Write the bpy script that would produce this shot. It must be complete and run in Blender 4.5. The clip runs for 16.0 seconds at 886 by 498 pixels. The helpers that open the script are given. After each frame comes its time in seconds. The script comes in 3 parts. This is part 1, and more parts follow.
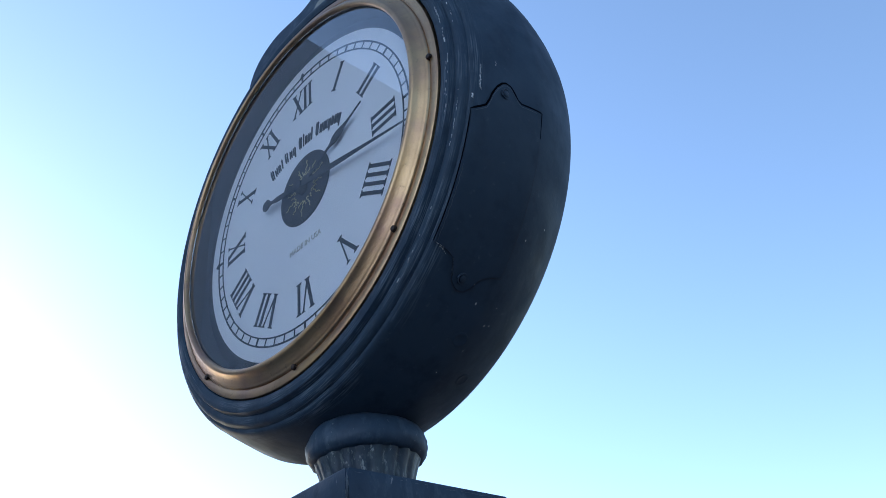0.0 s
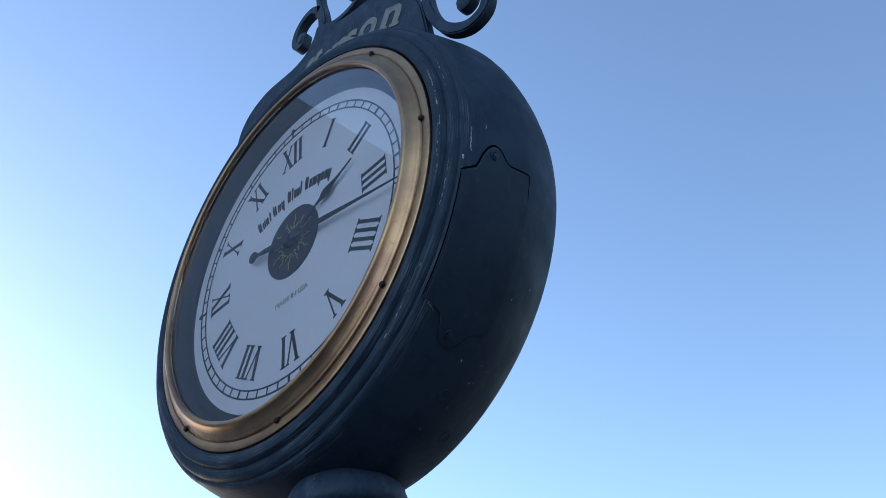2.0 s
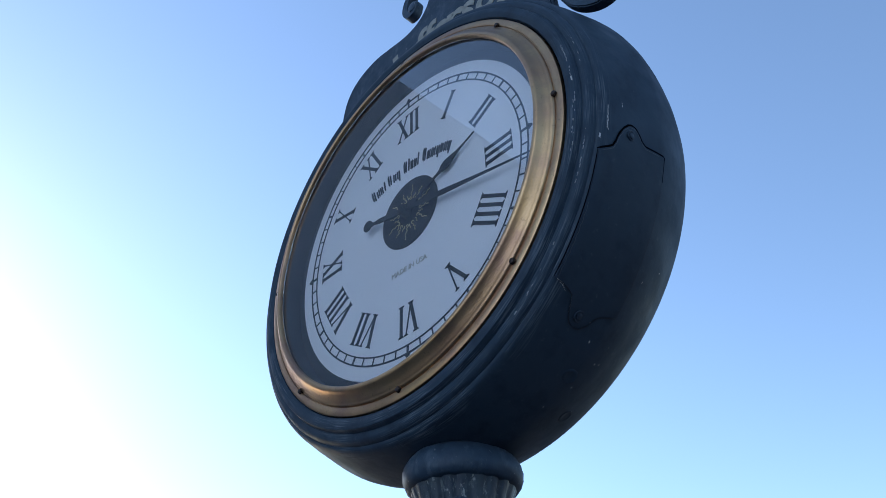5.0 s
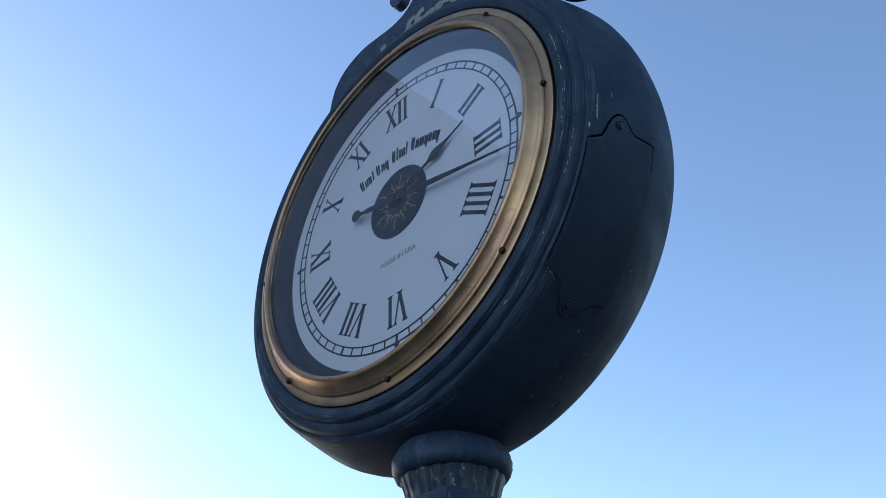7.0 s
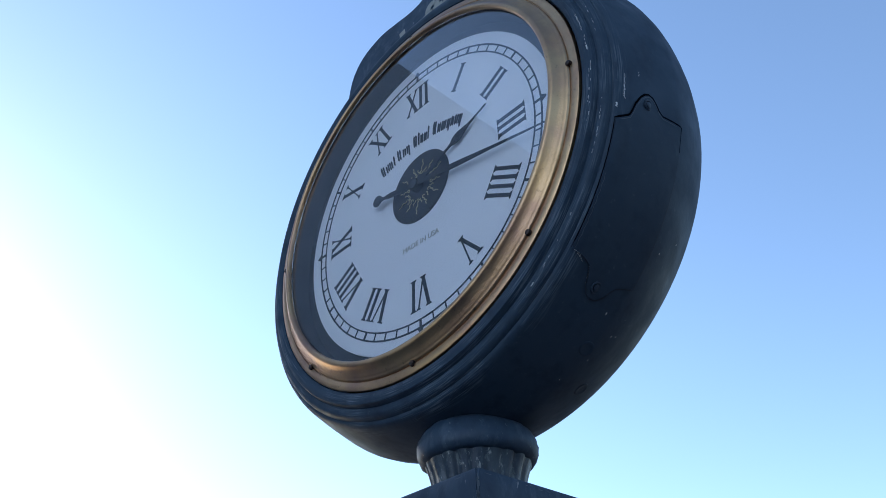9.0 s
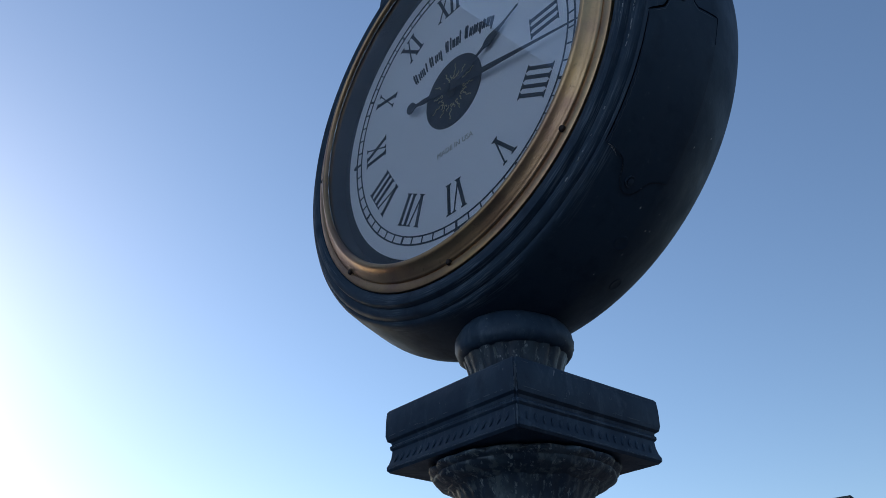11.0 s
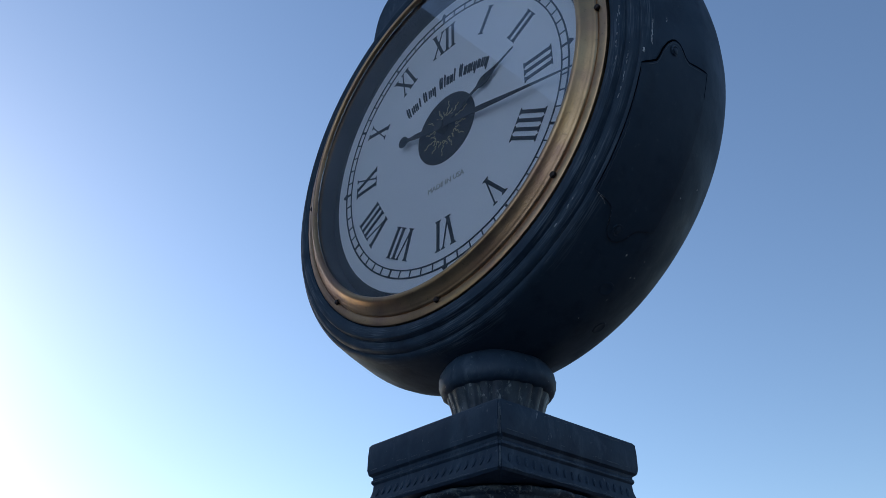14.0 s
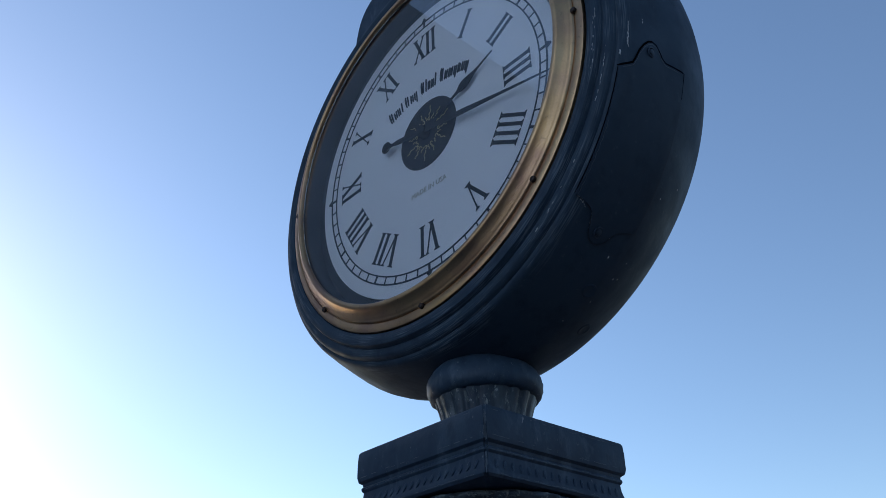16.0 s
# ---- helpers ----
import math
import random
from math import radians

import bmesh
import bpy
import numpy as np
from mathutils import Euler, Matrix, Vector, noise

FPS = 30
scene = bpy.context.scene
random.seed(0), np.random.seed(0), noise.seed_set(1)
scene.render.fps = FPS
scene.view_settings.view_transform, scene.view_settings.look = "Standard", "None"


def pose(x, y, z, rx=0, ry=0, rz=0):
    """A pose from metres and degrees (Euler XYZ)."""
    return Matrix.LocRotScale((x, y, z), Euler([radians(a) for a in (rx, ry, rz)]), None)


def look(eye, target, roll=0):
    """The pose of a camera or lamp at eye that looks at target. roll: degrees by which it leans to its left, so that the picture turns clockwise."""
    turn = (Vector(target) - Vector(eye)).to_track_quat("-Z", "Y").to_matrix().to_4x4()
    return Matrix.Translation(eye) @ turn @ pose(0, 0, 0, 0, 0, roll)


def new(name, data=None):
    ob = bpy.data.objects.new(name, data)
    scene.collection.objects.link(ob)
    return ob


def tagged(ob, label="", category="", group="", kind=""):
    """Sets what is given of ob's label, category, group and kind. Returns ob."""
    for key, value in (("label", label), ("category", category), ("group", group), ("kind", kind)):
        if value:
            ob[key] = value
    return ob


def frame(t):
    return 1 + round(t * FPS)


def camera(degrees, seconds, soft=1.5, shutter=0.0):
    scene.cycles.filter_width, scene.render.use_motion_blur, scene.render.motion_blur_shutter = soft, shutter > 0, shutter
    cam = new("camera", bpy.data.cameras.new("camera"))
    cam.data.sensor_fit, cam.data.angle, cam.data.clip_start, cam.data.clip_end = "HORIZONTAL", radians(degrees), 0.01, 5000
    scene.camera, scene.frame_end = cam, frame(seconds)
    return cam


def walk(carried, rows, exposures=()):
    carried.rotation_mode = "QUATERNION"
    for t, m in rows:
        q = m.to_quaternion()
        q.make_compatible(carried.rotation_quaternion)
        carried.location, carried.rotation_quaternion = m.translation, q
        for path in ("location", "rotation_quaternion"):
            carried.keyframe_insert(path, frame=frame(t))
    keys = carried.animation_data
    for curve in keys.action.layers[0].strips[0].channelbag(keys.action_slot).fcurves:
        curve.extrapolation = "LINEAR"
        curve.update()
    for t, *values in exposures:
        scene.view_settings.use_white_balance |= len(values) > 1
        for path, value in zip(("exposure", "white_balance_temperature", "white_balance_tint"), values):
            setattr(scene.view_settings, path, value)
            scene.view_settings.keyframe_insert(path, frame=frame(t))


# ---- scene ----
# the walk: a hand-held camera just below and beside the clock's head
cam = camera(56.9, 16.0, soft=0.6)
PATH = [
    (0, (0.9868, -0.6458, 1.7396), (-0.1617, 0.5438, 2.8646), -6.09),
    (0.5, (0.9990, -0.6470, 1.7437), (-0.1080, 0.5413, 2.9109), -6.38),
    (1, (0.9922, -0.6493, 1.7421), (-0.0728, 0.5475, 2.9393), -6.67),
    (1.5, (0.9886, -0.6545, 1.7370), (-0.0506, 0.5421, 2.9568), -6.72),
    (2, (0.9846, -0.6706, 1.7315), (-0.0569, 0.5132, 2.9619), -6.05),
    (2.5, (0.9781, -0.6715, 1.7389), (-0.1157, 0.4787, 2.9557), -5.03),
    (3, (0.9647, -0.6716, 1.7372), (-0.1461, 0.4695, 2.9473), -4.31),
    (3.5, (0.9467, -0.7035, 1.7431), (-0.1974, 0.4179, 2.9404), -2.36),
    (4, (0.9220, -0.7410, 1.7458), (-0.2627, 0.3536, 2.9283), 0.08),
    (6.5, (0.9090, -0.7505, 1.7497), (-0.2525, 0.3899, 2.9119), -1.09),
    (7, (0.9065, -0.7510, 1.7476), (-0.2538, 0.3955, 2.9048), -0.96),
    (7.5, (0.9028, -0.7518, 1.7463), (-0.2550, 0.4034, 2.8973), -1.07),
    (8, (0.8961, -0.7474, 1.7493), (-0.2632, 0.4004, 2.9062), -0.84),
    (10.5, (0.8630, -0.7562, 1.7038), (-0.4163, 0.3566, 2.7645), -0.10),
    (11, (0.8704, -0.7460, 1.6928), (-0.4416, 0.3837, 2.6940), -0.10),
    (11.5, (0.8604, -0.7395, 1.6940), (-0.4536, 0.4189, 2.6591), 0.04),
    (12, (0.8442, -0.7449, 1.6749), (-0.4795, 0.4272, 2.6098), 0.35),
    (12.5, (0.8613, -0.7566, 1.6952), (-0.4615, 0.4066, 2.6424), 0.41),
    (13, (0.8903, -0.7757, 1.7158), (-0.3960, 0.3649, 2.7378), 1.20),
    (13.5, (0.8835, -0.7821, 1.7113), (-0.3805, 0.3629, 2.7558), 1.59),
    (14, (0.8856, -0.7810, 1.7132), (-0.3778, 0.3742, 2.7473), 1.25),
    (14.5, (0.8940, -0.7832, 1.7141), (-0.3673, 0.3722, 2.7506), 0.83),
    (15, (0.8998, -0.7839, 1.7101), (-0.3692, 0.3726, 2.7359), 0.59),
    (15.5, (0.8812, -0.7702, 1.7028), (-0.3883, 0.4002, 2.7119), 0.53),
    (16, (0.9089, -0.7753, 1.7261), (-0.3527, 0.3912, 2.7497), -0.54),
]
EXPOSURES = [(t, stops + 0.1, 6880, 12.3) for t, stops in (
    (0.0, 1.55), (0.5, 1.47), (1.0, 1.37), (2.0, 1.26), (2.5, 1.36), (3.0, 1.58), (3.6, 1.7), (4.2, 1.45), (6.3, 1.28), (7.0, 1.18), (7.4, 1.38), (8.0, 1.5), (10.3, 0.92), (11.0, 0.44), (12.0, 0.41), (12.5, 0.49), (13.0, 0.55), (14.5, 0.6), (16.0, 0.68))]
walk(cam, [(t, look(eye, target, roll)) for t, eye, target, roll in PATH], EXPOSURES)

# ---- light: clear sky, low sun beyond the left of the clock ----
SUN_AZ, SUN_EL = 94.0, 18.0      # degrees to the left of +y, and above the horizon
world = bpy.data.worlds.new("sky")
scene.world = world
world.use_nodes = True
wn, wl = world.node_tree.nodes, world.node_tree.links
sky = wn.new("ShaderNodeTexSky")
sky.sky_type = "NISHITA"
sky.sun_disc = False
sky.sun_elevation, sky.sun_rotation = radians(SUN_EL), radians(-SUN_AZ)
sky.altitude, sky.air_density, sky.dust_density, sky.ozone_density = 0.0, 1.0, 0.35, 3.5
wl.new(sky.outputs[0], wn["Background"].inputs[0])
wn["Background"].inputs[1].default_value = 0.13
sun = new("sun", bpy.data.lights.new("sun", "SUN"))
sun.data.energy, sun.data.angle, sun.data.color = 4.0, radians(0.6), (1.0, 0.96, 0.9)
sun_way = Vector((-math.sin(radians(SUN_AZ)) * math.cos(radians(SUN_EL)), math.cos(radians(SUN_AZ)) * math.cos(radians(SUN_EL)), math.sin(radians(SUN_EL))))
sun.matrix_world = look(sun_way * 60, (0, 0, 0))


# ---- materials ----
def material(name, colour, rough=0.5, metal=0.0, spots=(), bump=0.0, bump_scale=60.0, rough_vary=0.0, spec=0.5):
    """A principled material. spots: (scale, low, high, colour, stretch) laid over the base by noise."""
    m = bpy.data.materials.new(name)
    m.use_nodes = True
    n, l = m.node_tree.nodes, m.node_tree.links
    b = n["Principled BSDF"]
    b.inputs["Roughness"].default_value, b.inputs["Metallic"].default_value = rough, metal
    b.inputs["Specular IOR Level"].default_value = spec
    place = n.new("ShaderNodeTexCoord")
    last = None
    rgb = n.new("ShaderNodeRGB")
    rgb.outputs[0].default_value = (*colour, 1)
    last = rgb.outputs[0]
    for scale, low, high, tint, stretch in spots:
        mp = n.new("ShaderNodeMapping")
        mp.inputs["Scale"].default_value = stretch
        l.new(place.outputs["Object"], mp.inputs[0])
        t = n.new("ShaderNodeTexNoise")
        t.inputs["Scale"].default_value, t.inputs["Detail"].default_value, t.inputs["Roughness"].default_value = scale, 8, 0.65
        l.new(mp.outputs[0], t.inputs["Vector"])
        r = n.new("ShaderNodeMapRange")
        r.inputs["From Min"].default_value, r.inputs["From Max"].default_value = low, high
        l.new(t.outputs[0], r.inputs["Value"])
        x = n.new("ShaderNodeMix")
        x.data_type = "RGBA"
        l.new(r.outputs[0], x.inputs[0])
        l.new(last, x.inputs[6])
        x.inputs[7].default_value = (*tint, 1)
        last = x.outputs[2]
    l.new(last, b.inputs["Base Color"])
    if rough_vary:
        t = n.new("ShaderNodeTexNoise")
        t.inputs["Scale"].default_value, t.inputs["Detail"].default_value = 18, 6
        l.new(place.outputs["Object"], t.inputs["Vector"])
        r = n.new("ShaderNodeMapRange")
        r.inputs["From Min"].default_value, r.inputs["From Max"].default_value = 0.3, 0.7
        r.inputs["To Min"].default_value, r.inputs["To Max"].default_value = rough - rough_vary, rough + rough_vary
        l.new(t.outputs[0], r.inputs["Value"])
        l.new(r.outputs[0], b.inputs["Roughness"])
    if bump:
        t = n.new("ShaderNodeTexNoise")
        t.inputs["Scale"].default_value, t.inputs["Detail"].default_value = bump_scale, 5
        l.new(place.outputs["Object"], t.inputs["Vector"])
        k = n.new("ShaderNodeBump")
        k.inputs["Strength"].default_value, k.inputs["Distance"].default_value = bump, 0.004
        l.new(t.outputs[0], k.inputs["Height"])
        l.new(k.outputs[0], b.inputs["Normal"])
    return m


ONE = (1, 1, 1)
IRON = material("dark painted iron", (0.0155, 0.0300, 0.0470), 0.58, 0.0,
                [(5, 0.42, 0.72, (0.021, 0.038, 0.056), ONE), (22, 0.5, 0.75, (0.010, 0.020, 0.034), (1, 1, 0.6)), (90, 0.62, 0.74, (0.036, 0.054, 0.072), ONE)], 0.2, 45, 0.1, 0.22)


def rubbed_along(m, tint, r0, r1, low, high):
    """Lays fine pale strokes over a material, along the rings of the drum between two radii."""
    n, l = m.node_tree.nodes, m.node_tree.links

    def calc(op, a, b=None):
        k = n.new("ShaderNodeMath")
        k.operation = op
        for i, v in enumerate((a, b)):
            if v is None:
                continue
            if isinstance(v, (int, float)):
                k.inputs[i].default_value = v
            else:
                l.new(v, k.inputs[i])
        return k.outputs[0]

    place = n.new("ShaderNodeTexCoord")
    axes = n.new("ShaderNodeSeparateXYZ")
    l.new(place.outputs["Object"], axes.inputs[0])
    x, y, z = axes.outputs
    r = calc("SQRT", calc("ADD", calc("MULTIPLY", x, x), calc("MULTIPLY", z, z)))
    ring = n.new("ShaderNodeCombineXYZ")
    l.new(calc("MULTIPLY", calc("ARCTAN2", x, z), 9.0), ring.inputs[0])
    l.new(calc("MULTIPLY", r, 520.0), ring.inputs[1])
    l.new(calc("MULTIPLY", y, 520.0), ring.inputs[2])
    fine = n.new("ShaderNodeTexNoise")
    fine.inputs["Scale"].default_value, fine.inputs["Detail"].default_value, fine.inputs["Roughness"].default_value = 1.0, 4, 0.6
    l.new(ring.outputs[0], fine.inputs["Vector"])
    patch = n.new("ShaderNodeTexNoise")
    patch.inputs["Scale"].default_value, patch.inputs["Detail"].default_value = 11.0, 3
    l.new(place.outputs["Object"], patch.inputs["Vector"])

    def ramp(v, a, b):
        k = n.new("ShaderNodeMapRange")
        k.inputs["From Min"].default_value, k.inputs["From Max"].default_value = a, b
        l.new(v, k.inputs["Value"])
        return k.outputs[0]

    band = calc("MULTIPLY", ramp(r, r0, r0 + 0.004), ramp(r, r1, r1 - 0.004))
    worn = calc("MULTIPLY", calc("MULTIPLY", ramp(fine.outputs[0], low, high), ramp(patch.outputs[0], 0.40, 0.58)), calc("MULTIPLY", band, calc("MULTIPLY", ramp(y, 0.06, 0.03), ramp(z, 0.30, -0.12))))
    b = n["Principled BSDF"]
    under = b.inputs["Base Color"].links[0].from_socket
    mix = n.new("ShaderNodeMix")
    mix.data_type = "RGBA"
    l.new(worn, mix.inputs[0])
    l.new(under, mix.inputs[6])
    mix.inputs[7].default_value = (*tint, 1)
    l.new(mix.outputs[2], b.inputs["Base Color"])
    return m


IRON_CASE = rubbed_along(material("dark painted iron with rubbed mouldings", (0.0190, 0.0360, 0.0560), 0.56, 0.0,
                                  [(5, 0.42, 0.72, (0.021, 0.038, 0.056), ONE), (22, 0.5, 0.75, (0.010, 0.020, 0.034), (1, 1, 0.6)), (90, 0.62, 0.74, (0.036, 0.054, 0.072), ONE)], 0.2, 45, 0.1, 0.19),
                         (0.120, 0.148, 0.175), 0.400, 0.460, 0.48, 0.76)
IRON_WORN = material("weathered painted iron", (0.016, 0.032, 0.053), 0.56, 0.0,
                     [(9, 0.45, 0.7, (0.030, 0.054, 0.080), (1, 1, 0.5)), (30, 0.55, 0.75, (0.011, 0.023, 0.040), (1, 1, 0.6)), (38, 0.54, 0.74, (0.058, 0.082, 0.108), (1, 1, 0.45)), (150, 0.64, 0.72, (0.15, 0.17, 0.185), (1, 1, 0.4))], 0.22, 60, 0.12, 0.26)
IRON_PEELED = material("peeling painted iron", (0.012, 0.023, 0.037), 0.55, 0.0,
                       [(14, 0.47, 0.6, (0.035, 0.050, 0.060), (1, 1, 0.25)), (60, 0.53, 0.6, (0.075, 0.095, 0.10), (1, 1, 0.22)), (130, 0.58, 0.64, (0.17, 0.19, 0.19), (1, 1, 0.35))], 0.8, 50, 0.12)
RUBBED = material("rubbed paint", (0.046, 0.066, 0.088), 0.55, 0.0, [(90, 0.45, 0.65, (0.025, 0.04, 0.055), ONE)])
CHIP = material("chipped primer", (0.44, 0.45, 0.445), 0.7, 0.0, [(80, 0.4, 0.65, (0.13, 0.15, 0.16), ONE)])
FLAKE = material("weathered paint flakes", (0.10, 0.125, 0.13), 0.7, 0.0, [(120, 0.45, 0.6, (0.03, 0.045, 0.055), ONE), (160, 0.6, 0.66, (0.24, 0.26, 0.25), ONE)])
BRASS = material("aged brass", (0.48, 0.29, 0.15), 0.38, 1.0, [(7, 0.42, 0.62, (0.33, 0.18, 0.12), ONE), (26, 0.5, 0.7, (0.40, 0.235, 0.122), ONE), (120, 0.6, 0.75, (0.2, 0.12, 0.07), ONE)], 0.08, 200, 0.07)
BOLT = material("rusted bolt", (0.03, 0.018, 0.014), 0.6, 0.5, [(150, 0.5, 0.7, (0.07, 0.035, 0.02), ONE)])
DIAL = material("white dial enamel", (0.88, 0.865, 0.885), 0.45, 0.0, [(4, 0.45, 0.8, (0.83, 0.815, 0.84), ONE)])
RECESS = material("dark dial surround", (0.010, 0.016, 0.026), 0.6, 0.0, [(10, 0.4, 0.7, (0.016, 0.024, 0.036), ONE)])
INK = material("dial ink", (0.010, 0.015, 0.024), 0.8)
GAP = material("open joint", (0.002, 0.003, 0.005), 1.0, spec=0.0)
GILT = material("gilt line", (0.55, 0.47, 0.26), 0.5, 0.1)
PALE_INK = material("faded gold ink", (0.52, 0.49, 0.43), 0.55)
CREAM = material("cream sign paint", (0.23, 0.222, 0.19), 0.6, 0.0, [(60, 0.5, 0.72, (0.16, 0.16, 0.14), ONE)])
WHITE_TRIM = material("white painted trim", (0.62, 0.64, 0.66), 0.55, 0.0, [(1.5, 0.45, 0.7, (0.5, 0.52, 0.54), ONE)])
SOFFIT = material("dark soffit boards", (0.075, 0.08, 0.09), 0.7, 0.0, [(3, 0.4, 0.7, (0.11, 0.115, 0.125), ONE)])
SHINGLE = material("dark roof shingle", (0.03, 0.032, 0.036), 0.8, 0.0, [(6, 0.4, 0.7, (0.06, 0.06, 0.065), ONE)])
SIDING = material("grey siding", (0.3, 0.31, 0.33), 0.7, 0.0, [(2, 0.4, 0.7, (0.24, 0.25, 0.27), ONE)])
PAVING = material("blue-grey paving", (0.072, 0.083, 0.100), 0.9, 0.0, [(0.8, 0.4, 0.7, (0.086, 0.098, 0.116), ONE), (40, 0.45, 0.7, (0.098, 0.108, 0.122), ONE)], 0.3, 80)

SLATE = material("slate-grey wall", (0.24, 0.26, 0.32), 0.85, 0.0, [(1.2, 0.4, 0.7, (0.20, 0.215, 0.265), ONE), (30, 0.45, 0.7, (0.27, 0.295, 0.36), ONE)], 0.2, 30)

# blue chosen to tint the light its unseen wall throws on the dial
BOUNCE_BLUE = material("light blue of the bounce wall", (0.42, 0.61, 0.90), 0.9, 0.0, [(0.7, 0.4, 0.7, (0.39, 0.57, 0.85), ONE), (30, 0.45, 0.7, (0.45, 0.64, 0.92), ONE)], 0.2, 30)
# kept dark so its unseen wall throws little light on the drum
FLANK_BLOCK = material("dark blue-grey of the blocking wall", (0.05, 0.06, 0.075), 0.85, 0.0, [(1.2, 0.4, 0.7, (0.04, 0.05, 0.062), ONE), (30, 0.45, 0.7, (0.06, 0.07, 0.085), ONE)], 0.2, 30)

GLASS = bpy.data.materials.new("dial glass")
GLASS.use_nodes = True
g = GLASS.node_tree.nodes["Principled BSDF"]
g.inputs["Base Color"].default_value = (1, 1, 1, 1)
g.inputs["Roughness"].default_value, g.inputs["IOR"].default_value, g.inputs["Transmission Weight"].default_value = 0.0, 1.5, 1.0


# ---- builders ----
def part(name, bm, mat, parent=None, label="", smooth=True):
    """Links a bmesh as one mesh object under a thing or part."""
    me = bpy.data.meshes.new(name)
    bm.normal_update()
    bm.to_mesh(me)
    bm.free()
    if smooth:
        for f in me.polygons:
            f.use_smooth = True
        me.set_sharp_from_angle(angle=radians(38))
    me.materials.append(mat)
    ob = new(name, me)
    ob.parent = parent
    if label:
        tagged(ob, label)
    return ob


def lathe(profile, axis="y", centre=(0, 0), seg=128, closed=False, ripple=None):
    """A turned form. profile: (radius, along). axis y turns about the line x, z = centre; axis z about x, y = centre."""
    bm = bmesh.new()
    rings = []
    for k, (r, a) in enumerate(profile):
        ring = []
        for i in range(seg):
            w = 2 * math.pi * i / seg
            q = r * (ripple(w, k) if ripple else 1)
            u, v = centre[0] + q * math.sin(w), centre[1] + q * math.cos(w)
            ring.append(bm.verts.new((u, a, v) if axis == "y" else (u, v, a)))
        rings.append(ring)
    pairs = list(zip(rings, rings[1:])) + ([(rings[-1], rings[0])] if closed else [])
    for p, q in pairs:
        for i in range(seg):
            j = (i + 1) % seg
            bm.faces.new((p[i], p[j], q[j], q[i]))
    if not closed:
        for ring in (rings[0], rings[-1]):
            bm.faces.new(ring)
    bmesh.ops.recalc_face_normals(bm, faces=bm.faces)
    return bm


def slab(outline, y0, y1, bm=None, bevel=0.0):
    """An outline of (x, z) given depth from y0 to y1."""
    bm = bm or bmesh.new()
    front = [bm.verts.new((x, y0, z)) for x, z in outline]
    back = [bm.verts.new((x, y1, z)) for x, z in outline]
    made = [bm.faces.new(front), bm.faces.new(back[::-1])]
    for i in range(len(front)):
        j = (i + 1) % len(front)
        made.append(bm.faces.new((front[j], front[i], back[i], back[j])))
    bmesh.ops.recalc_face_normals(bm, faces=made)
    if bevel:
        edges = [e for e in bm.edges if len(e.link_faces) == 2 and {abs(f.normal.y) > 0.9 for f in e.link_faces} == {True, False}]
        bmesh.ops.bevel(bm, geom=edges, offset=bevel, segments=2, affect="EDGES", clamp_overlap=True)
    return bm


def smooth_line(points, steps=10):
    """A Catmull-Rom line through 2-D points."""
    pts = [Vector(p) for p in points]
    pts = [2 * pts[0] - pts[1]] + pts + [2 * pts[-1] - pts[-2]]
    out = []
    for a, b, c, d in zip(pts, pts[1:], pts[2:], pts[3:]):
        for k in range(steps):
            t = k / steps
            out.append(0.5 * (2 * b + (c - a) * t + (2 * a - 5 * b + 4 * c - d) * t * t + (3 * b - a - 3 * c + d) * t ** 3))
    return out + [pts[-2]]


def ribbon(points, widths, y0, y1, bevel=0.004, steps=10):
    """A bar of flat section along a line in the x-z plane; widths are given at even steps."""
    line = smooth_line(points, steps)
    left, right = [], []
    for i, p in enumerate(line):
        t = (line[min(i + 1, len(line) - 1)] - line[max(i - 1, 0)]).normalized()
        s = i / (len(line) - 1) * (len(widths) - 1)
        k = min(int(s), len(widths) - 2)
        w = (widths[k] + (widths[k + 1] - widths[k]) * (s - k)) / 2
        left.append(p + Vector((-t.y, t.x)) * w)
        right.append(p - Vector((-t.y, t.x)) * w)
    bm = bmesh.new()
    n = len(line)
    rows = []
    for l, r in zip(left, right):
        rows.append([bm.verts.new((q.x, y, q.y)) for q, y in ((l, y0), (r, y0), (r, y1), (l, y1))])
    for a, b in zip(rows, rows[1:]):
        for i in range(4):
            j = (i + 1) % 4
            bm.faces.new((a[i], a[j], b[j], b[i]))
    bm.faces.new(rows[0])
    bm.faces.new(rows[-1][::-1])
    bmesh.ops.recalc_face_normals(bm, faces=bm.faces)
    bm.normal_update()
    if bevel:
        edges = [e for e in bm.edges if len(e.link_faces) == 2 and e.calc_face_angle(0) > 1.0]
        bmesh.ops.bevel(bm, geom=edges, offset=bevel, segments=2, affect="EDGES", clamp_overlap=True)
    return bm


def polar(angle, r):
    """(x, z) on the dial; degrees clockwise from twelve."""
    return r * math.sin(radians(angle)), r * math.cos(radians(angle))


def box(x0, x1, y0, y1, z0, z1, bm=None):
    bm = bm or bmesh.new()
    m = Matrix.LocRotScale(((x0 + x1) / 2, (y0 + y1) / 2, (z0 + z1) / 2), None, (x1 - x0, y1 - y0, z1 - z0))
    bmesh.ops.create_cube(bm, size=1, matrix=m)
    return bm


